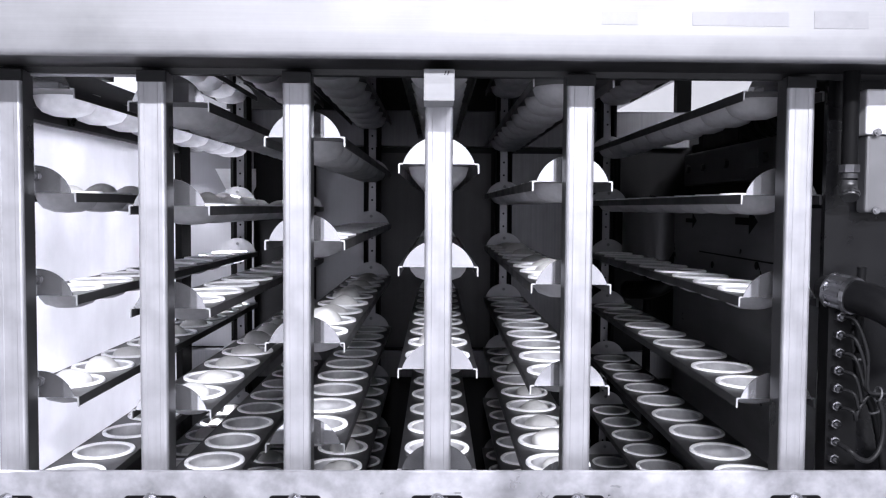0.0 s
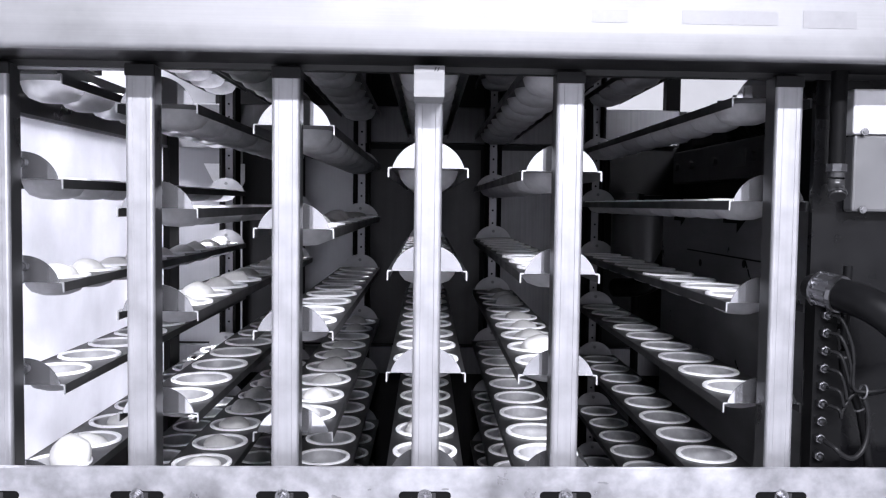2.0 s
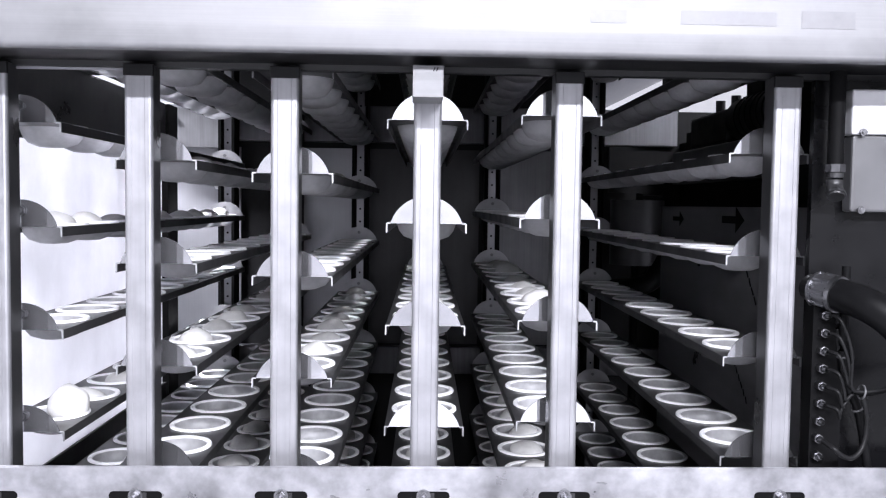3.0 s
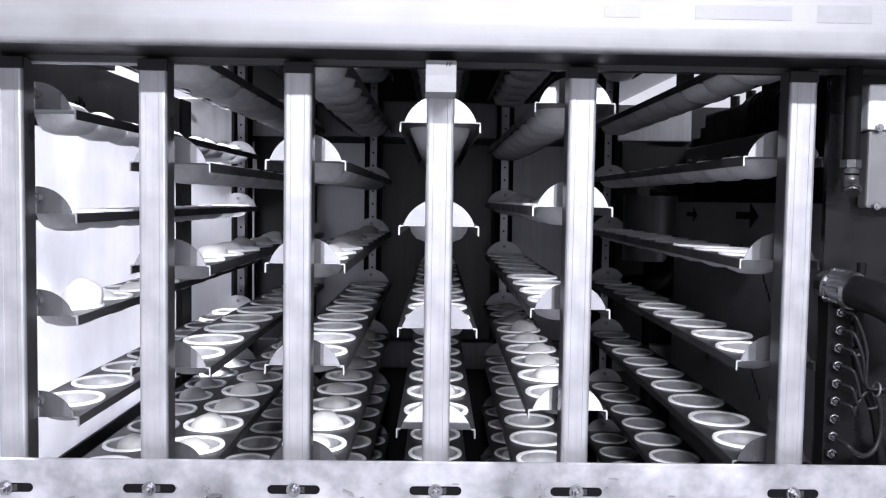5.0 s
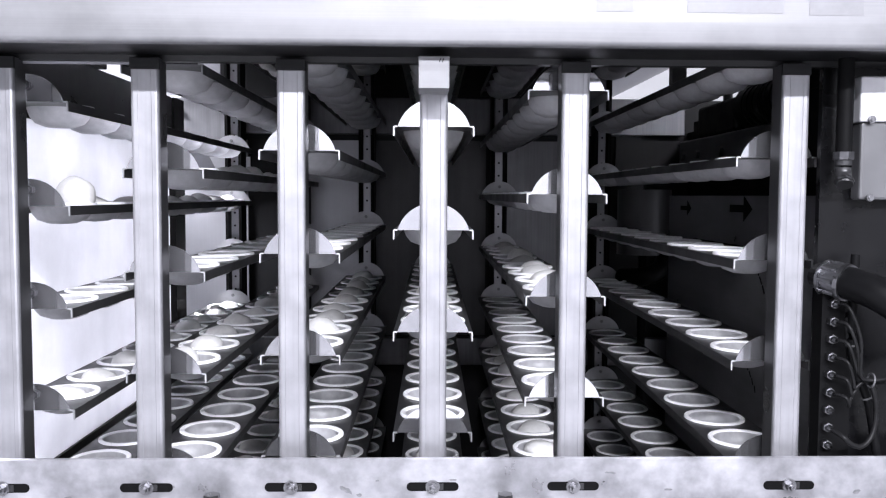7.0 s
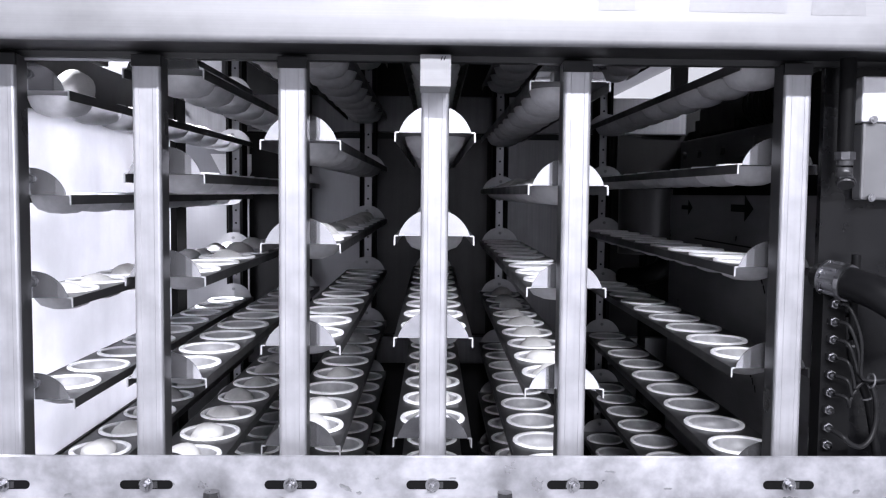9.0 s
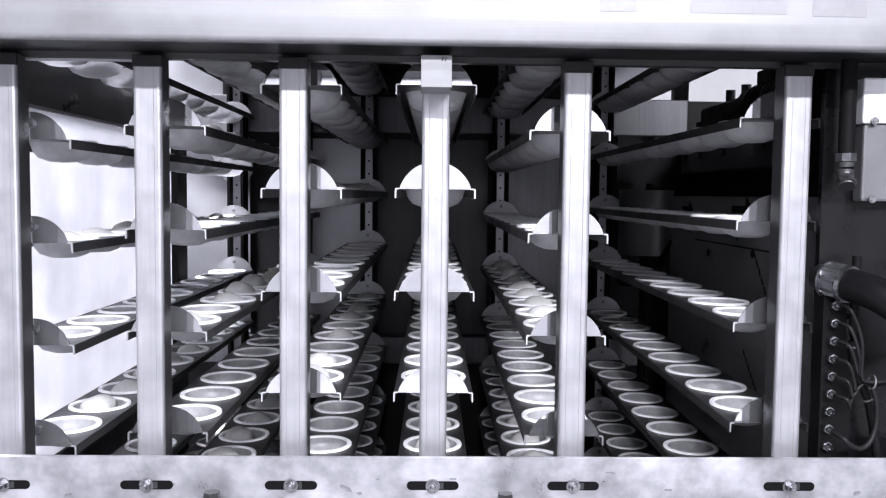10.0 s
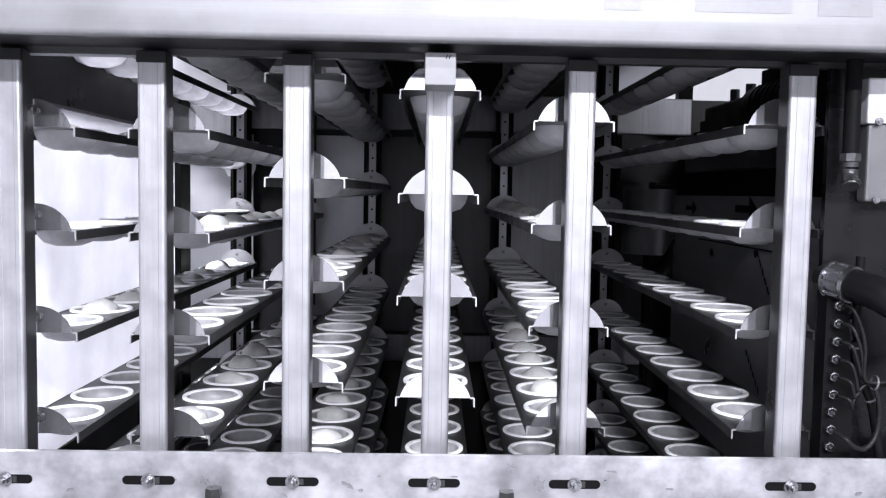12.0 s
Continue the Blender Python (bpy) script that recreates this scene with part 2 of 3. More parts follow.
box_ob("lower_side_sheet", (LEFT_X - 0.02, LEFT_X + 0.004, FRONT_Y, 2.29, CH_BOT, E - 0.491), SHADED_DARK, chamber)
# unseen sheet, added to stop direct lamp light and glow onto the far trays
box_ob("left_far_sheet", (-0.92, -0.91, 2.385, BACK_Y - 0.001, CH_BOT, E + 0.16), WHITE_SHEET, chamber, "unseen white sheet added to soften light on the far trays")
box_ob("corner_post", (LEFT_X - 0.03, LEFT_X + 0.01, 2.292, 2.38, CH_BOT, E + 0.258), BLACK, chamber)
# right side
box_ob("right_sheet", (RIGHT_X, RIGHT_X + 0.012, FRONT_Y + 0.02, 2.28, CH_BOT, E + 0.003), SIDE_SHEET, chamber, "dull dark steel side sheet")
# the shade of the upper right recess is put into black sheets
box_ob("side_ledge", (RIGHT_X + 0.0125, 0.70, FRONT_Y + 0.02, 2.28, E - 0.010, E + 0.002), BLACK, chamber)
box_ob("upper_right_sheet", (0.7005, 0.712, FRONT_Y + 0.02, 2.28, E - 0.010, E + 0.20), BLACK, chamber, "recessed sheet over the side sheet, its shade put into black")
# added to close off the bright hall behind the recess
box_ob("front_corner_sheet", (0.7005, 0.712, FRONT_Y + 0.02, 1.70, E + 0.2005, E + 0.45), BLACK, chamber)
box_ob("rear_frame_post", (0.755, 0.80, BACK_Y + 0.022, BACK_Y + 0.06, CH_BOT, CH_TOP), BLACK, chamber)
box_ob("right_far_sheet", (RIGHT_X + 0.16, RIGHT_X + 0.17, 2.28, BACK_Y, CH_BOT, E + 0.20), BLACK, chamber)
box_ob("seam_strip", (RIGHT_X - 0.004, RIGHT_X - 0.001, 1.60, 2.05, E - 0.103, E - 0.100), BLACK, chamber)
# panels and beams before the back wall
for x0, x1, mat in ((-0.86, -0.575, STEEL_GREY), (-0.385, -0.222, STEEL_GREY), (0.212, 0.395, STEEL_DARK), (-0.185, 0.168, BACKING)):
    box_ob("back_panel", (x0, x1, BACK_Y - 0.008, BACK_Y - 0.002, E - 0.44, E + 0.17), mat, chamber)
box_ob("back_beam", (-1.08, 0.78, BACK_Y - 0.04, BACK_Y - 0.009, E + 0.188, E + 0.299), STEEL_DARK, chamber, bevel=0.003)
box_ob("bracket_plate", (-0.80, -0.585, BACK_Y - 0.048, BACK_Y - 0.041, E + 0.165, E + 0.285), STEEL_DARK, chamber, "grey steel bracket plate with bolts")
for x, z in ((-0.77, 0.19), (-0.61, 0.19), (-0.77, 0.26), (-0.61, 0.26)):
    bm = bmesh.new()
    put_cyl(bm, (x, BACK_Y - 0.0482, E + z), (x, BACK_Y - 0.055, E + z), 0.007, seg=6)
    part("bracket_bolt", bm, ZINC, chamber)
box_ob("back_beam", (-1.08, 0.98, BACK_Y - 0.04, BACK_Y - 0.009, E - 0.53, E - 0.445), STEEL_DARK, chamber, bevel=0.003)

box_ob("back_plate", (0.566, 0.641, BACK_Y - 0.046, BACK_Y - 0.0405, E + 0.044, E + 0.186), SHADED_DARK, chamber, "dark grey steel plate under the beam")
# a bright reflection on the back panel, shaped as a thin white plate
bm = bmesh.new()
put_prism(bm, [(-0.692, E + 0.117), (-0.651, E + 0.038), (-0.580, E + 0.036), (-0.566, E + 0.062), (-0.566, E + 0.117)], BACK_Y - 0.016, BACK_Y - 0.010)
part("gusset_plate", bm, RIM, chamber, "bright patch of reflected light on the back wall")


def wall_arrow(y, z, s):
    """A dark arrow on the right side sheet, pointing to the front."""
    bm = bmesh.new()
    o = [(-1, 0.12), (0.25, 0.12), (0.25, 0.42), (1, 0), (0.25, -0.42), (0.25, -0.12), (-1, -0.12)]
    a = [bm.verts.new((RIGHT_X - 0.0008, y - s * u, z + s * v)) for u, v in o]
    b = [bm.verts.new((RIGHT_X - 0.0002, y - s * u, z + s * v)) for u, v in o]
    bm.faces.new(a)
    bm.faces.new(b[::-1])
    for i in range(len(o)):
        j = (i + 1) % len(o)
        bm.faces.new((a[i], b[i], b[j], a[j]))
    part("arrow_mark", bm, INK, chamber, "black arrow marked on the sheet")


wall_arrow(1.750, E - 0.024, 0.064)
wall_arrow(2.13, E - 0.028, 0.045)
for k in range(6):
    bm = bmesh.new()
    put_box(bm, RIGHT_X - 0.0012, RIGHT_X - 0.0004, -0.0016, 0.0016, -0.007, 0.007)
    part("scuff_mark", bm, INK, chamber, at=pose(0, 1.715 - 0.0136 * k, E - 0.318 - 0.0122 * k, -40 + 9 * (k % 3), 0, 0))
for k in range(5):
    bm = bmesh.new()
    put_box(bm, RIGHT_X - 0.0012, RIGHT_X - 0.0004, -0.0022, 0.0022, -0.009, 0.009)
    part("scuff_mark", bm, INK, chamber, at=pose(0, 1.676 - 0.0145 * k, E - 0.112 - 0.0165 * k, -42 + 7 * (k % 3), 0, 0))
for y, z in ((1.958, -0.128), (1.687, -0.112)):
    bm = bmesh.new()
    put_cyl(bm, (RIGHT_X - 0.002, y, E + z), (RIGHT_X - 0.0002, y, E + z), 0.008, seg=10)
    part("plug", bm, BLACK, chamber)

# ---------------------------------------------------------------- front frame
machine = holder("dough_proofer", pose(0.0166, 0, 0, 0, 0, 0.8), "brushed stainless steel front of a dough proofer", "machine")
PZ = E + 0.190            # lower edge of the top cover


def put_extrusion(bm, outline, x0, x1):
    """A bar along x with an outline of (y, z)."""
    ends = [[bm.verts.new((x, y, z)) for y, z in outline] for x in (x0, x1)]
    bm.faces.new(ends[0])
    bm.faces.new(ends[1][::-1])
    for i in range(len(outline)):
        j = (i + 1) % len(outline)
        bm.faces.new((ends[0][i], ends[1][i], ends[1][j], ends[0][j]))


# folded cover: an upper face that leans back a little, a lower face with a rolled edge
bm = bmesh.new()
roll_edge = [(1.092 - 0.007 * math.cos(a), PZ + 0.007 - 0.007 * math.sin(a)) for a in [math.pi / 2 * k / 6 for k in range(7)]]
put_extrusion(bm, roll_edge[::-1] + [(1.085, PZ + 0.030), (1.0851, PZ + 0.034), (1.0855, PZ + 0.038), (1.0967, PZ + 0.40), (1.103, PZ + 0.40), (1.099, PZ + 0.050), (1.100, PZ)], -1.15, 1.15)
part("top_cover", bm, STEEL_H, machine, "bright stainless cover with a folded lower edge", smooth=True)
for x0, x1, z0, z1 in ((0.322, 0.446, 0.044, 0.062), (0.479, 0.549, 0.042, 0.064), (0.206, 0.252, 0.044, 0.060)):
    bm = bmesh.new()
    put_box(bm, x0, x1, -0.0003, 0.0, 0.0, z1 - z0, 0.0)
    part("tape_strip", bm, TAPE, machine, "faded grey tape on the cover", at=pose(0, 1.0853 + (z0 - 0.038) * 0.031, PZ + z0, -1.78, 0, 0))
# underside of the cover, its shade put into a near-black colour
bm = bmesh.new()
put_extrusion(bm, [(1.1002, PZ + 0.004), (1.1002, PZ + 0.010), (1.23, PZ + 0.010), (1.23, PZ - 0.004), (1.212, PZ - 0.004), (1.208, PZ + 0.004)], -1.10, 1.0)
part("cover_underside", bm, SHADED_DARK, machine, "underside of the cover, its shade put into the colour")
box_ob("guide_strip", (-0.575, -0.42, 1.2185, 1.222, PZ - 0.008, PZ - 0.0045), STEEL_GREY, machine)

RAIL_Z = E - 0.3635
bm = bmesh.new()
put_extrusion(bm, [(1.1555, RAIL_Z - 0.075), (1.1555, RAIL_Z - 0.002), (1.1575, RAIL_Z), (1.1595, RAIL_Z), (1.1595, RAIL_Z - 0.075)], -1.15, 1.15)
part("lower_rail", bm, STEEL_STAINED, machine, "stained stainless rail with slotted holes")
box_ob("front_ledge", (-1.15, 1.15, 1.04, 1.155, RAIL_Z - 0.085, RAIL_Z - 0.0755), STEEL_H, machine)


smear = random.Random(3)
for x, z, w, h, tilt in ((-0.118, 0.045, 0.011, 0.004, -28), (-0.100, 0.052, 0.004, 0.0025, 0), (-0.075, 0.032, 0.003, 0.002, 20), (0.600, 0.050, 0.006, 0.0035, 25), (0.332, 0.046, 0.007, 0.002, 0),
                         (-0.205, 0.060, 0.005, 0.002, -35), (0.03, 0.031, 0.006, 0.0016, 0), (-0.36, 0.040, 0.008, 0.003, 10), (0.25, 0.022, 0.010, 0.002, -5), (-0.50, 0.055, 0.007, 0.003, 15)):
    n = 14
    ring = [(w * smear.uniform(0.65, 1.1) * math.cos(2 * math.pi * k / n), h * smear.uniform(0.6, 1.15) * math.sin(2 * math.pi * k / n)) for k in range(n)]
    bm = bmesh.new()
    put_prism(bm, ring, -0.0002, 0.0)
    part("smudge", bm, SMUDGE, machine, "dark smudge on the rail", at=pose(x, 1.1553, RAIL_Z - z, 0, -tilt, 0))


def post(x):
    """Folded channel with two shallow grooves in its face."""
    w, d = 0.0195, 0.0065
    o = [(-w, 0.0048), (-w + 0.0007, 0.0026), (-w + 0.0022, 0.0009), (-w + 0.0046, 0), (-0.0098, 0), (-0.0090, 0.0005), (0.0090, 0.0005),
         (0.0098, 0), (w - 0.0046, 0), (w - 0.0022, 0.0009), (w - 0.0007, 0.0026), (w, 0.0048), (w, d), (-w, d)]
    bm = bmesh.new()
    z0, z1 = RAIL_Z - 0.07, PZ - 0.0185
    lo = [bm.verts.new((px, py, z0)) for px, py in o]
    hi = [bm.verts.new((px, py, z1)) for px, py in o]
    bm.faces.new(lo[::-1])
    bm.faces.new(hi)
    for i in range(len(o)):
        j = (i + 1) % len(o)
        bm.faces.new((lo[i], lo[j], hi[j], hi[i]))
    ob = part("post", bm, STEEL, machine, at=pose(x, POST_Y, 0))
    box_ob("guide_bar", (-w, w, d + 0.0002, 0.039, z0, PZ - 0.002), GUIDE, ob, "dark guide bar behind the post", 0.001)
    # the cover's shade on the post head is put into the bracket's colour
    box_ob("head_bracket", (-w - 0.001, w + 0.001, 0.001, d - 0.0002, z1 + 0.0004, PZ - 0.002), SHADED_DARK, ob, "bracket at the head of the post, darkened for the cover's shade", 0.0008)
    return ob


for x in COLS:
    post(x)
box_ob("square_cap", (-0.0196, 0.0210, 1.120, 1.189, E + 0.1400, E + 0.1818), STEEL_H, machine, "plain square steel block with a small mark", 0.0008)


for x in (0.0085, 0.0125):
    bm = bmesh.new()
    put_box(bm, -0.0006, 0.0006, 1.1194, 1.1198, -0.0028, 0.0028)
    part("mark", bm, INK, machine, at=pose(x, 0, E + 0.1765, 0, 20, 0))


def slotted_bolt(x, z):
    bm = bmesh.new()
    o = [(x - 0.030 + 0.0062 * math.cos(a), z + 0.0062 * math.sin(a)) for a in [math.pi / 2 + math.pi * k / 8 for k in range(9)]]
    o += [(x + 0.030 + 0.0062 * math.cos(a), z + 0.0062 * math.sin(a)) for a in [-math.pi / 2 + math.pi * k / 8 for k in range(9)]]
    put_prism(bm, o, 1.1548, 1.1556)
    slot = part("slot", bm, BLACK, machine, "dark slotted hole")
    bm = bmesh.new()
    put_box(bm, x - 0.010, x + 0.015, 1.1543, 1.15475, z - 0.0046, z + 0.0044)
    part("clamp_bar", bm, BLACKENED, machine)
    bm = bmesh.new()
    put_cyl(bm, (x, 1.1542, z), (x, 1.1526, z), 0.0098, seg=24)
    part("washer", bm, ZINC, machine)
    bm = bmesh.new()
    put_cyl(bm, (x, 1.1525, z), (x, 1.1456, z), 0.0070, 0.0067, seg=6)
    nut = part("nut", bm, ZINC, machine)
    bm = bmesh.new()
    put_cyl(bm, (x, 1.1455, z), (x, 1.1391, z), 0.0042, 0.0036, seg=14)
    part("bolt_end", bm, ZINC, nut)


for x in COLS:
    slotted_bolt(x * 0.986 if x < 0.4 else x * 0.986 - 0.003, E - 0.404)


def hex_bolt(x, y, z):
    bm = bmesh.new()
    put_cyl(bm, (x, y, z), (x, y, z + 0.013), 0.0115, 0.0108, seg=6)
    put_cyl(bm, (x, y, z - 0.03), (x, y, z), 0.007, seg=12)
    return part("hex_bolt", bm, BLACKENED, machine, "blackened hexagon bolt")


hex_bolt(-0.2935, 1.115, E - 0.412)
hex_bolt(0.099, 1.115, E - 0.413)

# ---------------------------------------------------------------- equipment beside the opening
SIDE_Y = 1.222
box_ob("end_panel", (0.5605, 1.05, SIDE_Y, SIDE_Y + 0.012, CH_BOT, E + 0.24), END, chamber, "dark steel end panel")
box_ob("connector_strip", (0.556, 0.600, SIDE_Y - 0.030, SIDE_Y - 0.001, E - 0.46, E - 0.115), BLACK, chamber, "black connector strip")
for k in range(10):
    z = E - 0.150 - 0.0253 * k
    gland = holder("cable_gland", pose(0.570 - 0.0006 * k, SIDE_Y - 0.030, z), "small bright metal cable gland on a black strip", "cable gland", "row of cable glands")
    bm = bmesh.new()
    put_cyl(bm, (0, 0, 0), (0, -0.010, 0), 0.0072, 0.0068, seg=6)
    nut = part("gland_nut", bm, ZINC, gland)
    bm = bmesh.new()
    put_lathe(bm, [(0.0050, 0), (0.0048, 0.005), (0.0036, 0.008), (0.0024, 0.010)], 14)
    part("gland_dome", bm, ZINC, gland, smooth=True, at=pose(0, -0.0101, 0, 90, 0, 0))


def cable(points, r, label, mat=RUBBER):
    bm = bmesh.new()
    put_tube(bm, points, r)
    return tagged(part("cable", bm, mat, smooth=True), label, "cable", "cables beside the opening")


CY = SIDE_Y - 0.05
TIE_X, TIE_Z = 0.615, E - 0.256
for k in range(6):
    z, lean = E - 0.150 - 0.0253 * k, 0.0025 * (k - 2.5)
    cable([(0.570 - 0.0006 * k, SIDE_Y - 0.041, z), (0.580, CY - 0.010, z - 0.003), (0.586 + 0.0015 * (5 - k), CY - 0.012 + lean, z - 0.016 - 0.006 * (5 - k)),
           (0.590 + 0.0012 * (5 - k), CY - 0.010 + lean, min(TIE_Z + 0.012, z - 0.04) if k < 4 else TIE_Z - 0.012 - 0.006 * (k - 3)),
           (TIE_X - 0.008, CY - 0.008 + lean, TIE_Z + 0.003 - 0.001 * k), (TIE_X + 0.02, CY - 0.008 + lean, TIE_Z + 0.005 - 0.0016 * k), (0.72, CY, TIE_Z + 0.02)], 0.0024,
          "thin glossy black cable running from a gland", CABLE)
cable([(0.566, SIDE_Y - 0.041, E - 0.327), (0.574, CY - 0.016, E - 0.333), (0.586, CY - 0.016, E - 0.343), (0.602, CY - 0.014, E - 0.347), (0.617, CY - 0.010, E - 0.335), (0.625, CY - 0.006, E - 0.310), (0.624, CY - 0.004, E - 0.280), (0.618, CY - 0.002, E - 0.262)], 0.0036,
      "dark cable looping up from a gland", CABLE)
cable([(0.600, CY + 0.018, E - 0.080), (0.599, CY + 0.018, E - 0.150), (0.598, CY + 0.018, E - 0.210), (0.607, CY + 0.018, E - 0.250), (0.624, CY + 0.018, E - 0.286), (0.636, CY + 0.018, E - 0.340), (0.644, CY + 0.018, E - 0.400), (0.645, CY + 0.018, E - 0.500)], 0.0062,
      "thick black cable bundle with pale ties")
cable([(0.592, CY + 0.020, E - 0.120), (0.591, CY + 0.020, E - 0.170), (0.594, CY + 0.020, E - 0.205), (0.602, CY + 0.020, E - 0.235), (0.612, CY + 0.018, E - 0.262)], 0.003, "thin dark cable beside the bundle", CABLE)
for x, y, z, ry, r in ((TIE_X, CY - 0.008, TIE_Z + 0.001, 100, 0.0095), (0.598, CY + 0.018, E - 0.210, -4, 0.0064), (0.6238, CY + 0.018, E - 0.2855, -22, 0.0064)):
    bm = bmesh.new()
    put_lathe(bm, [(r, -0.0012), (r + 0.0012, -0.0012), (r + 0.0012, 0.0012), (r, 0.0012)], 18, True)
    tie = part("cable_tie", bm, GREY_PAINT, at=pose(x, y, z, 0, ry, 0))
    tagged(tie, "pale plastic tie round a cable bundle", "cable tie", "ties on the cables")

# corrugated drain hose with a gland nut
hose = holder("drain_hose", pose(0.021, 0, -0.012), "thick black rubber hose in a bright gland nut", "hose")
bm = bmesh.new()
put_tube(bm, [(0.557, SIDE_Y - 0.040, E - 0.106), (0.583, SIDE_Y - 0.085, E - 0.117), (0.612, SIDE_Y - 0.110, E - 0.142), (0.640, SIDE_Y - 0.120, E - 0.185), (0.665, SIDE_Y - 0.120, E - 0.26)], 0.0235, 18)
part("hose", bm, RUBBER, hose, smooth=True)
bm = bmesh.new()
a, b = Vector((0.546, SIDE_Y - 0.016, E - 0.103)), Vector((0.559, SIDE_Y - 0.043, E - 0.1065))
put_cyl(bm, a, b, 0.0235, 0.0240, seg=24)
put_cyl(bm, a, a + (b - a) * 0.12, 0.0262, seg=24)
gland_nut = part("gland_nut", bm, ZINC, hose, smooth=True)
turn = (b - a).to_track_quat("Z", "Y")
for k in range(8):
    off = turn @ Vector((0.0235 * math.cos(k * math.pi / 4), 0.0235 * math.sin(k * math.pi / 4), 0))
    bm = bmesh.new()
    put_cyl(bm, a + off + (b - a) * 0.13, b + off - (b - a) * 0.05, 0.0034, seg=8)
    part("rib", bm, ZINC, gland_nut, smooth=True)
bm = bmesh.new()
put_cyl(bm, (0.5592, SIDE_Y - 0.0435, E - 0.1066), (0.562, SIDE_Y - 0.049, E - 0.1075), 0.0270, 0.0262, seg=24)
part("collar", bm, ZINC, hose)
bm = bmesh.new()
put_cyl(bm, (0.544, SIDE_Y - 0.0005, E - 0.102), (0.546, SIDE_Y - 0.0155, E - 0.103), 0.020, seg=20)
part("flange", bm, SHADED_DARK, hose)

# elbow fitting under a dark conduit
elbow = holder("conduit_elbow", pose(0.578, SIDE_Y - 0.032, E + 0.049), "zinc conduit elbow under a dark pipe", "pipe fitting")
bm = bmesh.new()
put_cyl(bm, (0, 0, 0.004), (0, 0, 0.015), 0.0145, seg=8)
part("nut", bm, DARK_ZINC, elbow)
bm = bmesh.new()
put_tube(bm, [(0, 0, 0.0035), (0, 0, -0.012), (-0.001, -0.003, -0.020), (-0.002, -0.009, -0.0260)], 0.0115, 14)
part("bend", bm, BLACKENED, elbow, smooth=True)
bm = bmesh.new()
put_cyl(bm, (-0.002, -0.0092, -0.0263), (-0.0026, -0.0112, -0.0290), 0.0138, 0.0134, seg=8)
part("end_nut", bm, DARK_ZINC, elbow)
bm = bmesh.new()
put_cyl(bm, (-0.0027, -0.0114, -0.0292), (-0.0032, -0.0130, -0.0315), 0.0118, 0.0110, seg=16)
part("plug", bm, BLACKENED, elbow)
bm = bmesh.new()
put_cyl(bm, (0, 0, 0.0152), (0, 0, 0.150), 0.011, seg=16)
part("conduit", bm, BLACK, elbow, smooth=True)

# grey junction box
jbox = holder("junction_box", pose(0.012, 0, -0.006), "grey painted metal junction box with a pale hood", "junction box")
box_ob("body", (0.592, 0.83, SIDE_Y - 0.028, SIDE_Y - 0.0005, E + 0.003, E + 0.112), GREY_PAINT, jbox, bevel=0.004)
box_ob("hood", (0.588, 0.84, SIDE_Y - 0.032, SIDE_Y - 0.0005, E + 0.1125, E + 0.176), PALE_PAINT, jbox, "pale metal hood", 0.003)
for x, z in ((0.603, 0.1155), (0.604, 0.006)):
    bm = bmesh.new()
    put_cyl(bm, (x, SIDE_Y - 0.0325, E + z), (x, SIDE_Y - 0.037, E + z), 0.0052, seg=12)
    put_cyl(bm, (x, SIDE_Y - 0.0375, E + z), (x, SIDE_Y - 0.039, E + z), 0.003, seg=8)
    part("screw", bm, ZINC, jbox)

# round duct in the far corner, drive motor over the right side sheet
duct = holder("steel_duct", pose(0.627, 2.50, E), "wide round steel duct in the dark far corner", "duct")
bm = bmesh.new()
put_cyl(bm, (0, 0, -0.17), (0, 0, 0.02), 0.078, seg=36)
part("pipe", bm, BACKING, duct, smooth=True)
bm = bmesh.new()
put_cyl(bm, (-0.005, -0.055, 0.028), (0.065, -0.03, 0.028), 0.006, seg=10)
put_cyl(bm, (-0.015, -0.055, 0.028), (0.0, -0.055, 0.028), 0.012, seg=10)
part("clamp_bolt", bm, RUBBER, duct)
bm = bmesh.new()
put_tube(bm, [(0.055, -0.03, -0.14), (0.050, -0.060, -0.18), (0.025, -0.09, -0.21), (-0.02, -0.08, -0.23), (-0.06, 0.0, -0.24)], 0.028, 14)
part("drain_bend", bm, RUBBER, duct, smooth=True)
bm = bmesh.new()
put_cyl(bm, (0, 0.01, -0.17), (0, 0.01, E * -1 + CH_BOT), 0.012, seg=12)
part("stand", bm, BLACK, duct)
housing = holder("drive_housing", pose(0.66, 0, E), "dark grey steel drive housing over the side sheet", "machine housing")
box_ob("body", (0.0, 0.040, 1.60, 2.27, 0.062, 0.145), BACKING, housing, bevel=0.004)
box_ob("cover_plate", (-0.003, -0.0003, 1.745, 1.82, 0.088, 0.126), GREY_PAINT, housing, "grey plate on the housing")
for y in (1.70, 1.93, 2.10, 2.22):
    bm = bmesh.new()
    put_cyl(bm, (-0.0003, y, 0.105), (-0.009, y, 0.105), 0.010, seg=6)
    part("bolt", bm, BLACKENED, housing)
gearbox = holder("gear_box", pose(0.66, 1.86, E + 0.1455), "black gear box on the drive housing", "gear box")
box_ob("housing", (0.0, 0.10, 0.0, 0.26, 0, 0.075), RUBBER, gearbox, bevel=0.008)
for y in (0.03, 0.13):
    bm = bmesh.new()
    put_cyl(bm, (0.03, y, 0.0752), (0.03, y, 0.105), 0.011, seg=12)
    part("stud", bm, BLACKENED, gearbox)
motor = holder("drive_motor", pose(0.70, 1.72, E + 0.1487), "black drive motor on the drive housing", "motor")
bm = bmesh.new()
put_cyl(bm, (0, -0.12, 0.046), (0, 0.139, 0.046), 0.046, seg=24)
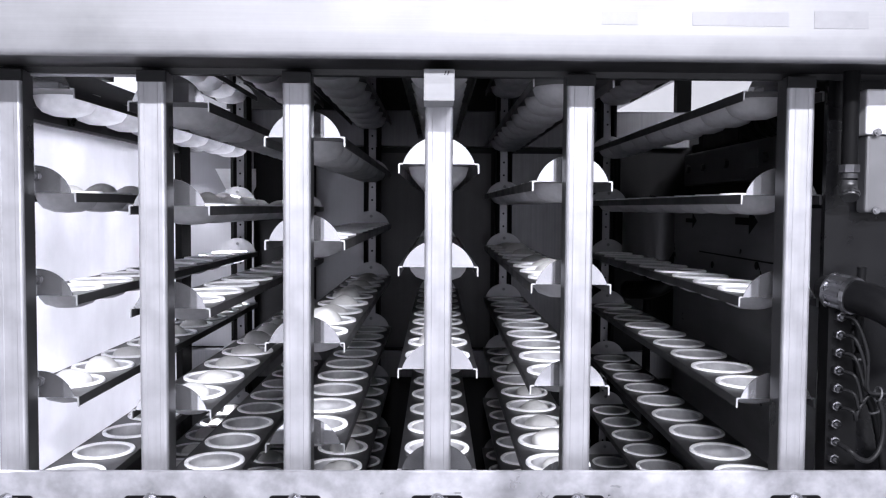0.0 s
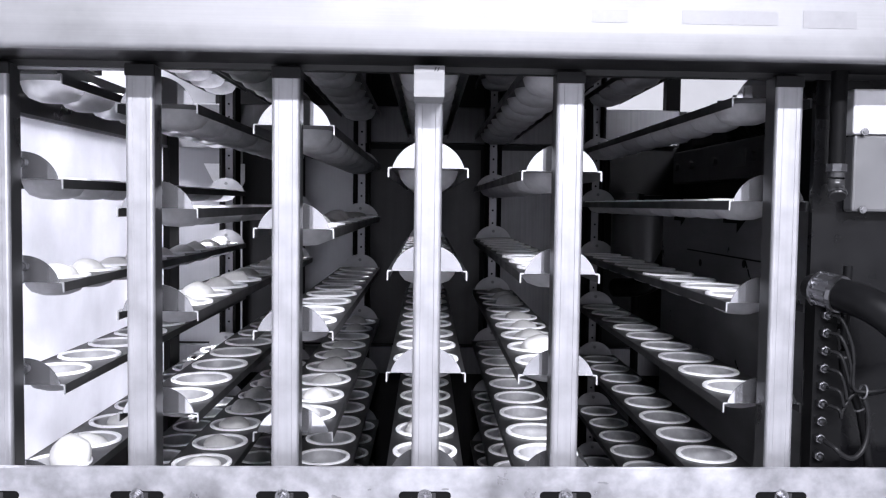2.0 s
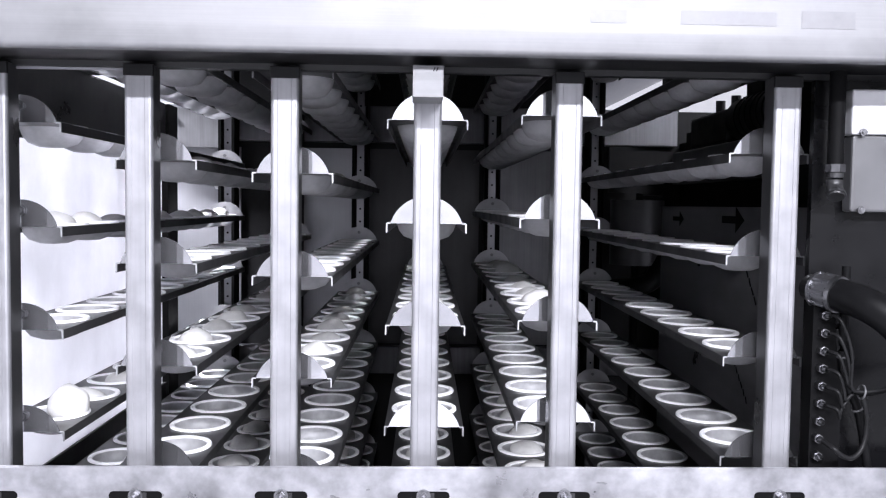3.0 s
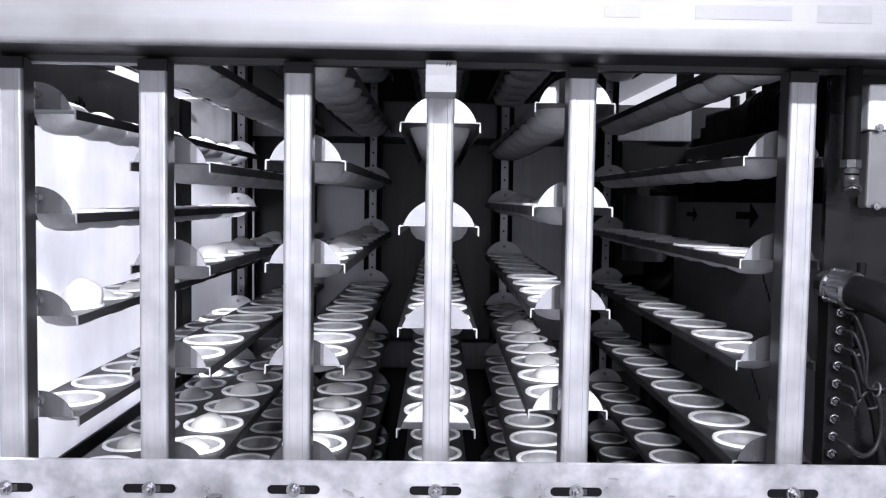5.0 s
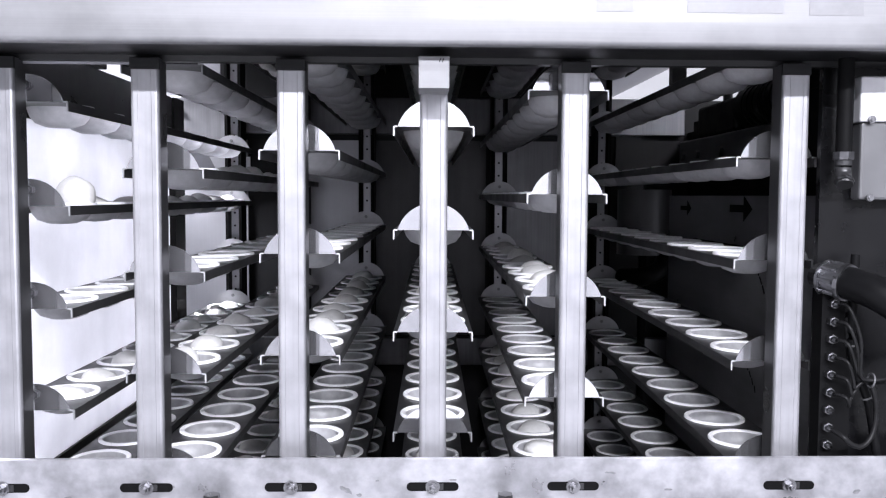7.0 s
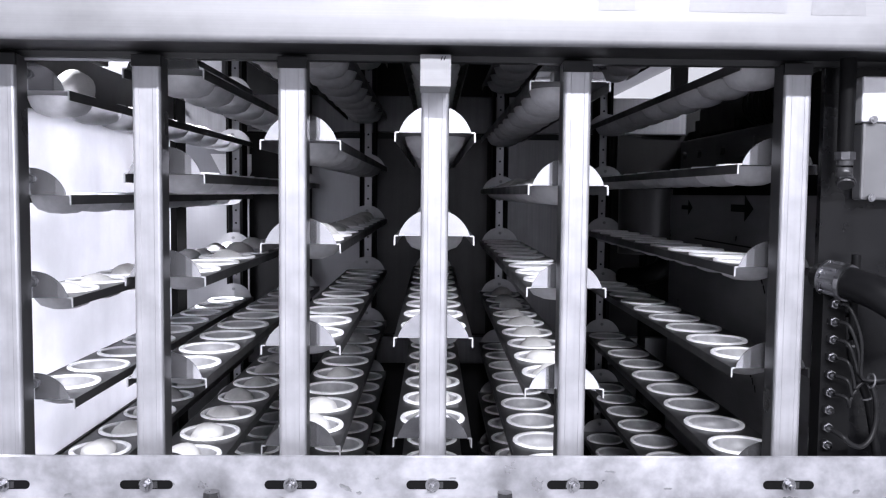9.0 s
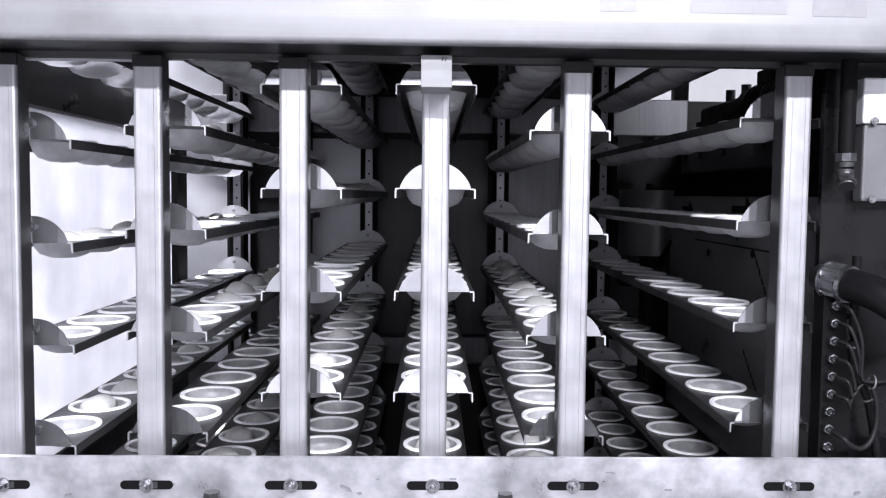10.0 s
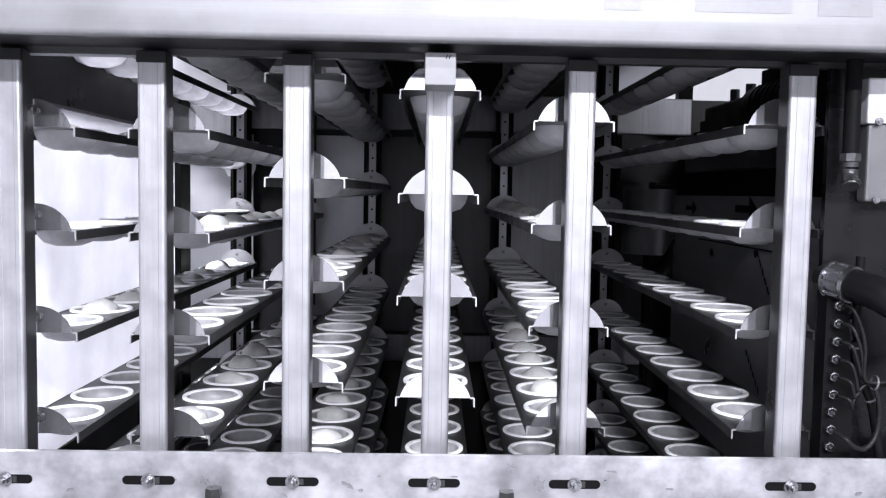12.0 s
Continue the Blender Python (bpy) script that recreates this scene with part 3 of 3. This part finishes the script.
part("housing", bm, RUBBER, motor, smooth=True)
for k in range(7):
    bm = bmesh.new()
    put_lathe(bm, [(0.0462, -0.004), (0.049, -0.004), (0.049, 0.004), (0.0462, 0.004)], 24, True)
    part("fin", bm, RUBBER, motor, at=pose(0, -0.096 + 0.03 * k, 0.046, 90, 0, 0))
box_ob("terminal_box", (-0.03, 0.03, -0.03, 0.06, 0.085, 0.115), RUBBER, motor, bevel=0.004)
# inclined air duct behind the machine
bm = bmesh.new()
put_cyl(bm, (-0.25, 2.92, E + 0.13), (4.59, 2.92, E + 0.13 + 4.84 * 0.5), 0.20, seg=40)
air = part("air_duct", bm, STEEL_GREY, smooth=True)
tagged(air, "round galvanised air duct rising behind the proofer", "air duct")

# ---------------------------------------------------------------- chain guides at the far end
FAR_Y = TRAY_Y + TRAY_L


bm = bmesh.new()
put_cyl(bm, (0, -0.001, 0), (0, 0.001, 0), 0.0032, seg=8)
HOLE = mesh_of("hole", bm, BLACK)


def guide(x):
    ob = holder("chain_guide", pose(x, FAR_Y + 0.035, 0), "perforated steel chain guide on the back wall", "guide rail", "chain guides behind the trays")
    z0, z1 = CH_BOT, E + 0.62
    box_ob("channel_side", (-0.024, -0.016, -0.02, 0.05, z0, z1), BLACK, ob)
    box_ob("channel_side", (0.016, 0.024, -0.02, 0.05, z0, z1), BLACK, ob)
    strip = box_ob("perforated_strip", (-0.0105, 0.0105, 0.0, 0.004, z0, z1), STEEL_GREY, ob)
    for k in range(35):
        hole = new("hole", HOLE)
        hole.parent = strip
        hole.location = (0, 0, E - 0.75 + 0.0386 * k)
    return ob


for x in COLS:
    guide(x)

# ---------------------------------------------------------------- cups, trays, dough
HALF = 0.0535             # half the width of an end plate


def plate_mesh(name, mat):
    h = 0.0405
    r = (HALF * HALF + h * h) / (2 * h)
    a0 = math.asin(min(1.0, HALF / r))
    a0 = a0 if h <= r else math.pi - a0
    o = [(r * math.sin(a), h - r + r * math.cos(a)) for a in [-a0 + 2 * a0 * k / 24 for k in range(25)]]
    bm = bmesh.new()
    put_prism(bm, o, 0, 0.0015)
    return mesh_of(name, bm, mat)


def rim_mesh():
    bm = bmesh.new()
    ro, ri = 0.0530, 0.0446
    put_lathe(bm, [(ro, 0.0004), (ro, 0.0026), (ro - 0.0012, 0.0042), (ri + 0.0014, 0.0042), (ri, 0.0028), (ri - 0.0004, 0.0004)], 32, True)
    return mesh_of("rim", bm, RIM, True)


def cup_mesh():
    bm = bmesh.new()
    inner = [(0.0440, 0.0015), (0.0432, -0.003), (0.0405, -0.013), (0.034, -0.0215), (0.020, -0.0270), (0, -0.0285)]
    outer = [(0, -0.0305), (0.021, -0.0290), (0.0365, -0.0232), (0.0440, -0.014), (0.0478, -0.003), (0.0480, 0.0000)]
    put_lathe(bm, inner + outer, 28)
    return mesh_of("cup", bm, CUP, True)


def deck_mesh():
    """Deck with round holes left open under the cups, lips bent down along both sides."""
    bm = bmesh.new()
    w, t, lip = 0.0575, 0.0012, 0.0135
    n = 16
    for k in range(9):
        cy = (0.82 + k) * PITCH
        y0 = 0.0 if k == 0 else cy - PITCH / 2
        y1 = TRAY_L if k == 8 else cy + PITCH / 2
        hole, edge = [], []
        for i in range(n * 2):
            a = 2 * math.pi * (i + 0.5) / (n * 2)
            c, s = math.cos(a), math.sin(a)
            hole.append(bm.verts.new((0.0492 * c, cy + 0.0492 * s, 0)))
            k2 = min(w / abs(c), ((y1 - cy) if s > 0 else (cy - y0)) / abs(s))
            edge.append(bm.verts.new((k2 * c, cy + k2 * s, 0)))
        for i in range(n * 2):
            j = (i + 1) % (n * 2)
            bm.faces.new((hole[i], edge[i], edge[j], hole[j]))
        for sx in (-1, 1):
            for sy, yy in ((-1, y0), (1, y1)):
                near = min(edge, key=lambda v: (abs(v.co.x - sx * w) > 1e-6) + abs(v.co.y - yy))
                other = min(edge, key=lambda v: (abs(v.co.y - yy) > 1e-6) + abs(v.co.x - sx * w))
                if near is not other:
                    corner = bm.verts.new((sx * w, yy, 0))
                    bm.faces.new((near, corner, other))
    bmesh.ops.remove_doubles(bm, verts=bm.verts, dist=0.00002)
    return mesh_of("deck", bm, DECK)


def lip_mesh(side):
    bm = bmesh.new()
    w = 0.0575
    if side > 0:
        put_box(bm, w, w + 0.0018, 0.002, TRAY_L - 0.001, -0.0135, 0.0006)
    else:
        put_box(bm, -w - 0.0018, -w, 0.002, TRAY_L - 0.001, -0.0135, 0.0006)
    return mesh_of("lip", bm, DECK)


def hook_mesh(side):
    """The cut end of the lip, a small bright hook."""
    o = [(0.0535, 0.0012), (0.0535, -0.0008), (0.0570, -0.0008), (0.0580, -0.0014), (0.0582, -0.0130), (0.0590, -0.0142), (0.0602, -0.0136), (0.0600, -0.0006), (0.0594, 0.0006), (0.0582, 0.0012)]
    bm = bmesh.new()
    put_prism(bm, [(side * x, z) for x, z in o], -0.001, 0.002)
    return mesh_of("lip_end", bm, STEEL_EDGE)


def pin_mesh(y0, y1):
    bm = bmesh.new()
    put_cyl(bm, (0, y0, 0.024), (0, y1, 0.024), 0.0045, seg=12)
    put_cyl(bm, (0, y0 * 0.4, 0.024), (0, y0 * 0.4 + 0.004 * (1 if y1 > y0 else -1), 0.024), 0.0075, seg=6)
    return mesh_of("pin", bm, STEEL_DARK)


def tray_master():
    ob = holder("proofer_tray", pose(0, 0, 0), "steel proofer tray with nine white plastic cups", "tray", "trays on the proofer chain")

    def add(name, me, parent, y=0.0, label=""):
        o = new(name, me)
        o.parent = parent
        o.location = (0, y, 0)
        if label:
            o["label"] = label
        return o

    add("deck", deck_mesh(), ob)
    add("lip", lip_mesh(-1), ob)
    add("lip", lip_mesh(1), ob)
    add("lip_end", hook_mesh(-1), ob, label="bright cut end of the tray lip")
    add("lip_end", hook_mesh(1), ob, label="bright cut end of the tray lip")
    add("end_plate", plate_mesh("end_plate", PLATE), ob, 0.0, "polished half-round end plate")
    add("end_plate", plate_mesh("far_end_plate", PLATE_DIM), ob, TRAY_L - 0.0015, "half-round end plate, darkened for the dim far end")
    add("pin", pin_mesh(-0.012, 0.004), ob)
    add("pin", pin_mesh(0.034, -0.004), ob, TRAY_L)
    rim, cup = rim_mesh(), cup_mesh()
    for k in range(9):
        c = add("cup", cup, ob, (0.82 + k) * PITCH, "white plastic proofing cup")
        add("rim", rim, c)
    return ob


# the endless chain: up and down the six columns in turn, then back underneath
PHASE = [-0.2883, 0.000, -0.204, 0.0645, -0.1135, 0.022]      # the height over the eye of a laden tray in each column at the start
TOP, BOTTOM = 0.56, -0.98


def turn_height(a, b, radius, wanted, upper):
    """The height of a turn near wanted at which the trays of both columns keep their places."""
    arc = math.pi * radius
    h = (PHASE[a] + PHASE[b] - arc) / 2 if upper else (PHASE[a] + PHASE[b] + arc) / 2
    return h + round((wanted - h) / STEP) * STEP


TURNS = [turn_height(i, i + 1, (COLS[i + 1] - COLS[i]) / 2, TOP if i % 2 == 0 else BOTTOM, i % 2 == 0) for i in range(5)]
SEGMENTS = []             # (length, function of the way gone in it)


def straight(x0, z0, x1, z1):
    n = math.hypot(x1 - x0, z1 - z0)
    SEGMENTS.append((n, lambda s: (x0 + (x1 - x0) * s / n, z0 + (z1 - z0) * s / n)))


def bend(x0, x1, z, upper):
    r = (x1 - x0) / 2
    SEGMENTS.append((math.pi * r, lambda s: (x0 + r - r * math.cos(s / r), z + (1 if upper else -1) * r * math.sin(s / r))))


start_low = BOTTOM - 0.10
straight(COLS[0], start_low, COLS[0], TURNS[0])
for i in range(5):
    bend(COLS[i], COLS[i + 1], TURNS[i], i % 2 == 0)
    if i < 4:
        straight(COLS[i + 1], TURNS[i], COLS[i + 1], TURNS[i + 1])
straight(COLS[5], TURNS[4], COLS[5], start_low)
length = sum(n for n, _ in SEGMENTS)
COUNT = 2 * math.ceil((length + COLS[5] - COLS[0] + 0.06) / STEP / 2)
drop = (COUNT * STEP - length - (COLS[5] - COLS[0])) / 2
straight(COLS[5], start_low, COLS[5], start_low - drop)
straight(COLS[5], start_low - drop, COLS[0], start_low - drop)
straight(COLS[0], start_low - drop, COLS[0], start_low)
LOOP = sum(n for n, _ in SEGMENTS)
FIRST = (PHASE[0] - start_low) % (2 * STEP)


def on_chain(s):
    s %= LOOP
    for n, f in SEGMENTS:
        if s <= n:
            return f(s)
        s -= n
    return SEGMENTS[-1][1](SEGMENTS[-1][0])


def column_of(s):
    """The column and the height at the start of the tray at s, or None on a turn."""
    x, z = on_chain(s)
    for c, cx in enumerate(COLS):
        if abs(x - cx) < 1e-6:
            return c, z
    return None, z


TIMES = [0.4 * i for i in range(31)]
TRAYS = []
DOUGHS = []               # (object, tray's way, cup, small offset)
first_tray = tray_master()
for k in range(COUNT):
    s = FIRST + k * STEP
    x, z = on_chain(s)
    ob = first_tray if k == 0 else copy_thing(first_tray, pose(x, TRAY_Y, E + z))
    TRAYS.append((ob, s))


def dough_mesh(i, high):
    """A slumped ball of dough, uneven and a little flattened."""
    bm = bmesh.new()
    bmesh.ops.create_icosphere(bm, subdivisions=3, radius=1.0)
    for v in bm.verts:
        n = noise.noise(v.co * 1.1 + Vector((i * 7.3, 0, 0)))
        n2 = noise.noise(v.co * 3.0 + Vector((0, i * 5.1, 0)))
        k = 1 + 0.16 * n + 0.05 * n2
        z = v.co.z
        v.co = Vector((v.co.x * 0.031 * k, v.co.y * 0.032 * k, (z if z > 0 else z * 0.75) * high * k))
    return mesh_of("dough", bm, DOUGH, True)


LOW = [dough_mesh(i, 0.021) for i in range(5)]
MID = [dough_mesh(i + 5, 0.028) for i in range(4)]
BALL = [dough_mesh(9, 0.034)]


def lay_dough(s, cup, mesh, turn, dx=0.0, dy=0.0, up=-0.004):
    ob = new("dough_ball", mesh)
    tagged(ob, "pale floured dough ball slumped in a proofing cup", "dough", "dough balls in the cups")
    DOUGHS.append((ob, s, (dx, (0.82 + cup) * PITCH + dy, up), turn))


# every second tray is laden; those of the last column have been emptied
rng = random.Random(7)
SIDE = [0.004, -0.004, 0.0, 0.0, 0.009, 0.0]      # the side of the cup to which the dough has rolled
for k, (ob, s) in enumerate(TRAYS):
    x0, z0 = on_chain(s)
    x1, z1 = on_chain(s + SPEED * 12)
    emptied = abs(x0 - COLS[5]) < 1e-6 or (abs(x1 - COLS[5]) < 1e-6 and z1 < 0.12) or (z0 < start_low - 1e-6 and x0 > 0)
    if k % 2 or emptied:
        continue
    tagged(ob, "steel proofer tray carrying dough in white plastic cups")
    c, z = column_of(s)
    side = SIDE[c] if c is not None else 0.0
    ball = c == 0 and abs(z - (PHASE[0] - 2 * STEP)) < 0.01
    for cup in range(9):
        if ball and cup == 0:
            lay_dough(s, cup, BALL[0], 40, 0.020, 0.004, 0.012)
        elif rng.random() < 0.9:
            lay_dough(s, cup, rng.choice(LOW if rng.random() < 0.6 else MID), rng.uniform(0, 360), side + rng.uniform(-0.006, 0.006), rng.uniform(-0.006, 0.006), rng.uniform(-0.008, -0.002))


# ---------------------------------------------------------------- what moves
def motions():
    for ob, s in TRAYS:
        rows = []
        for t in TIMES:
            x, z = on_chain(s + SPEED * t)
            rows.append((t, pose(x, TRAY_Y, E + z)))
        walk(ob, rows)
    for ob, s, (dx, dy, up), turn in DOUGHS:
        rows = []
        for t in TIMES:
            x, z = on_chain(s + SPEED * t)
            rows.append((t, pose(x + dx, TRAY_Y + dy, E + z + up, 0, 0, turn)))
        walk(ob, rows)


motions()
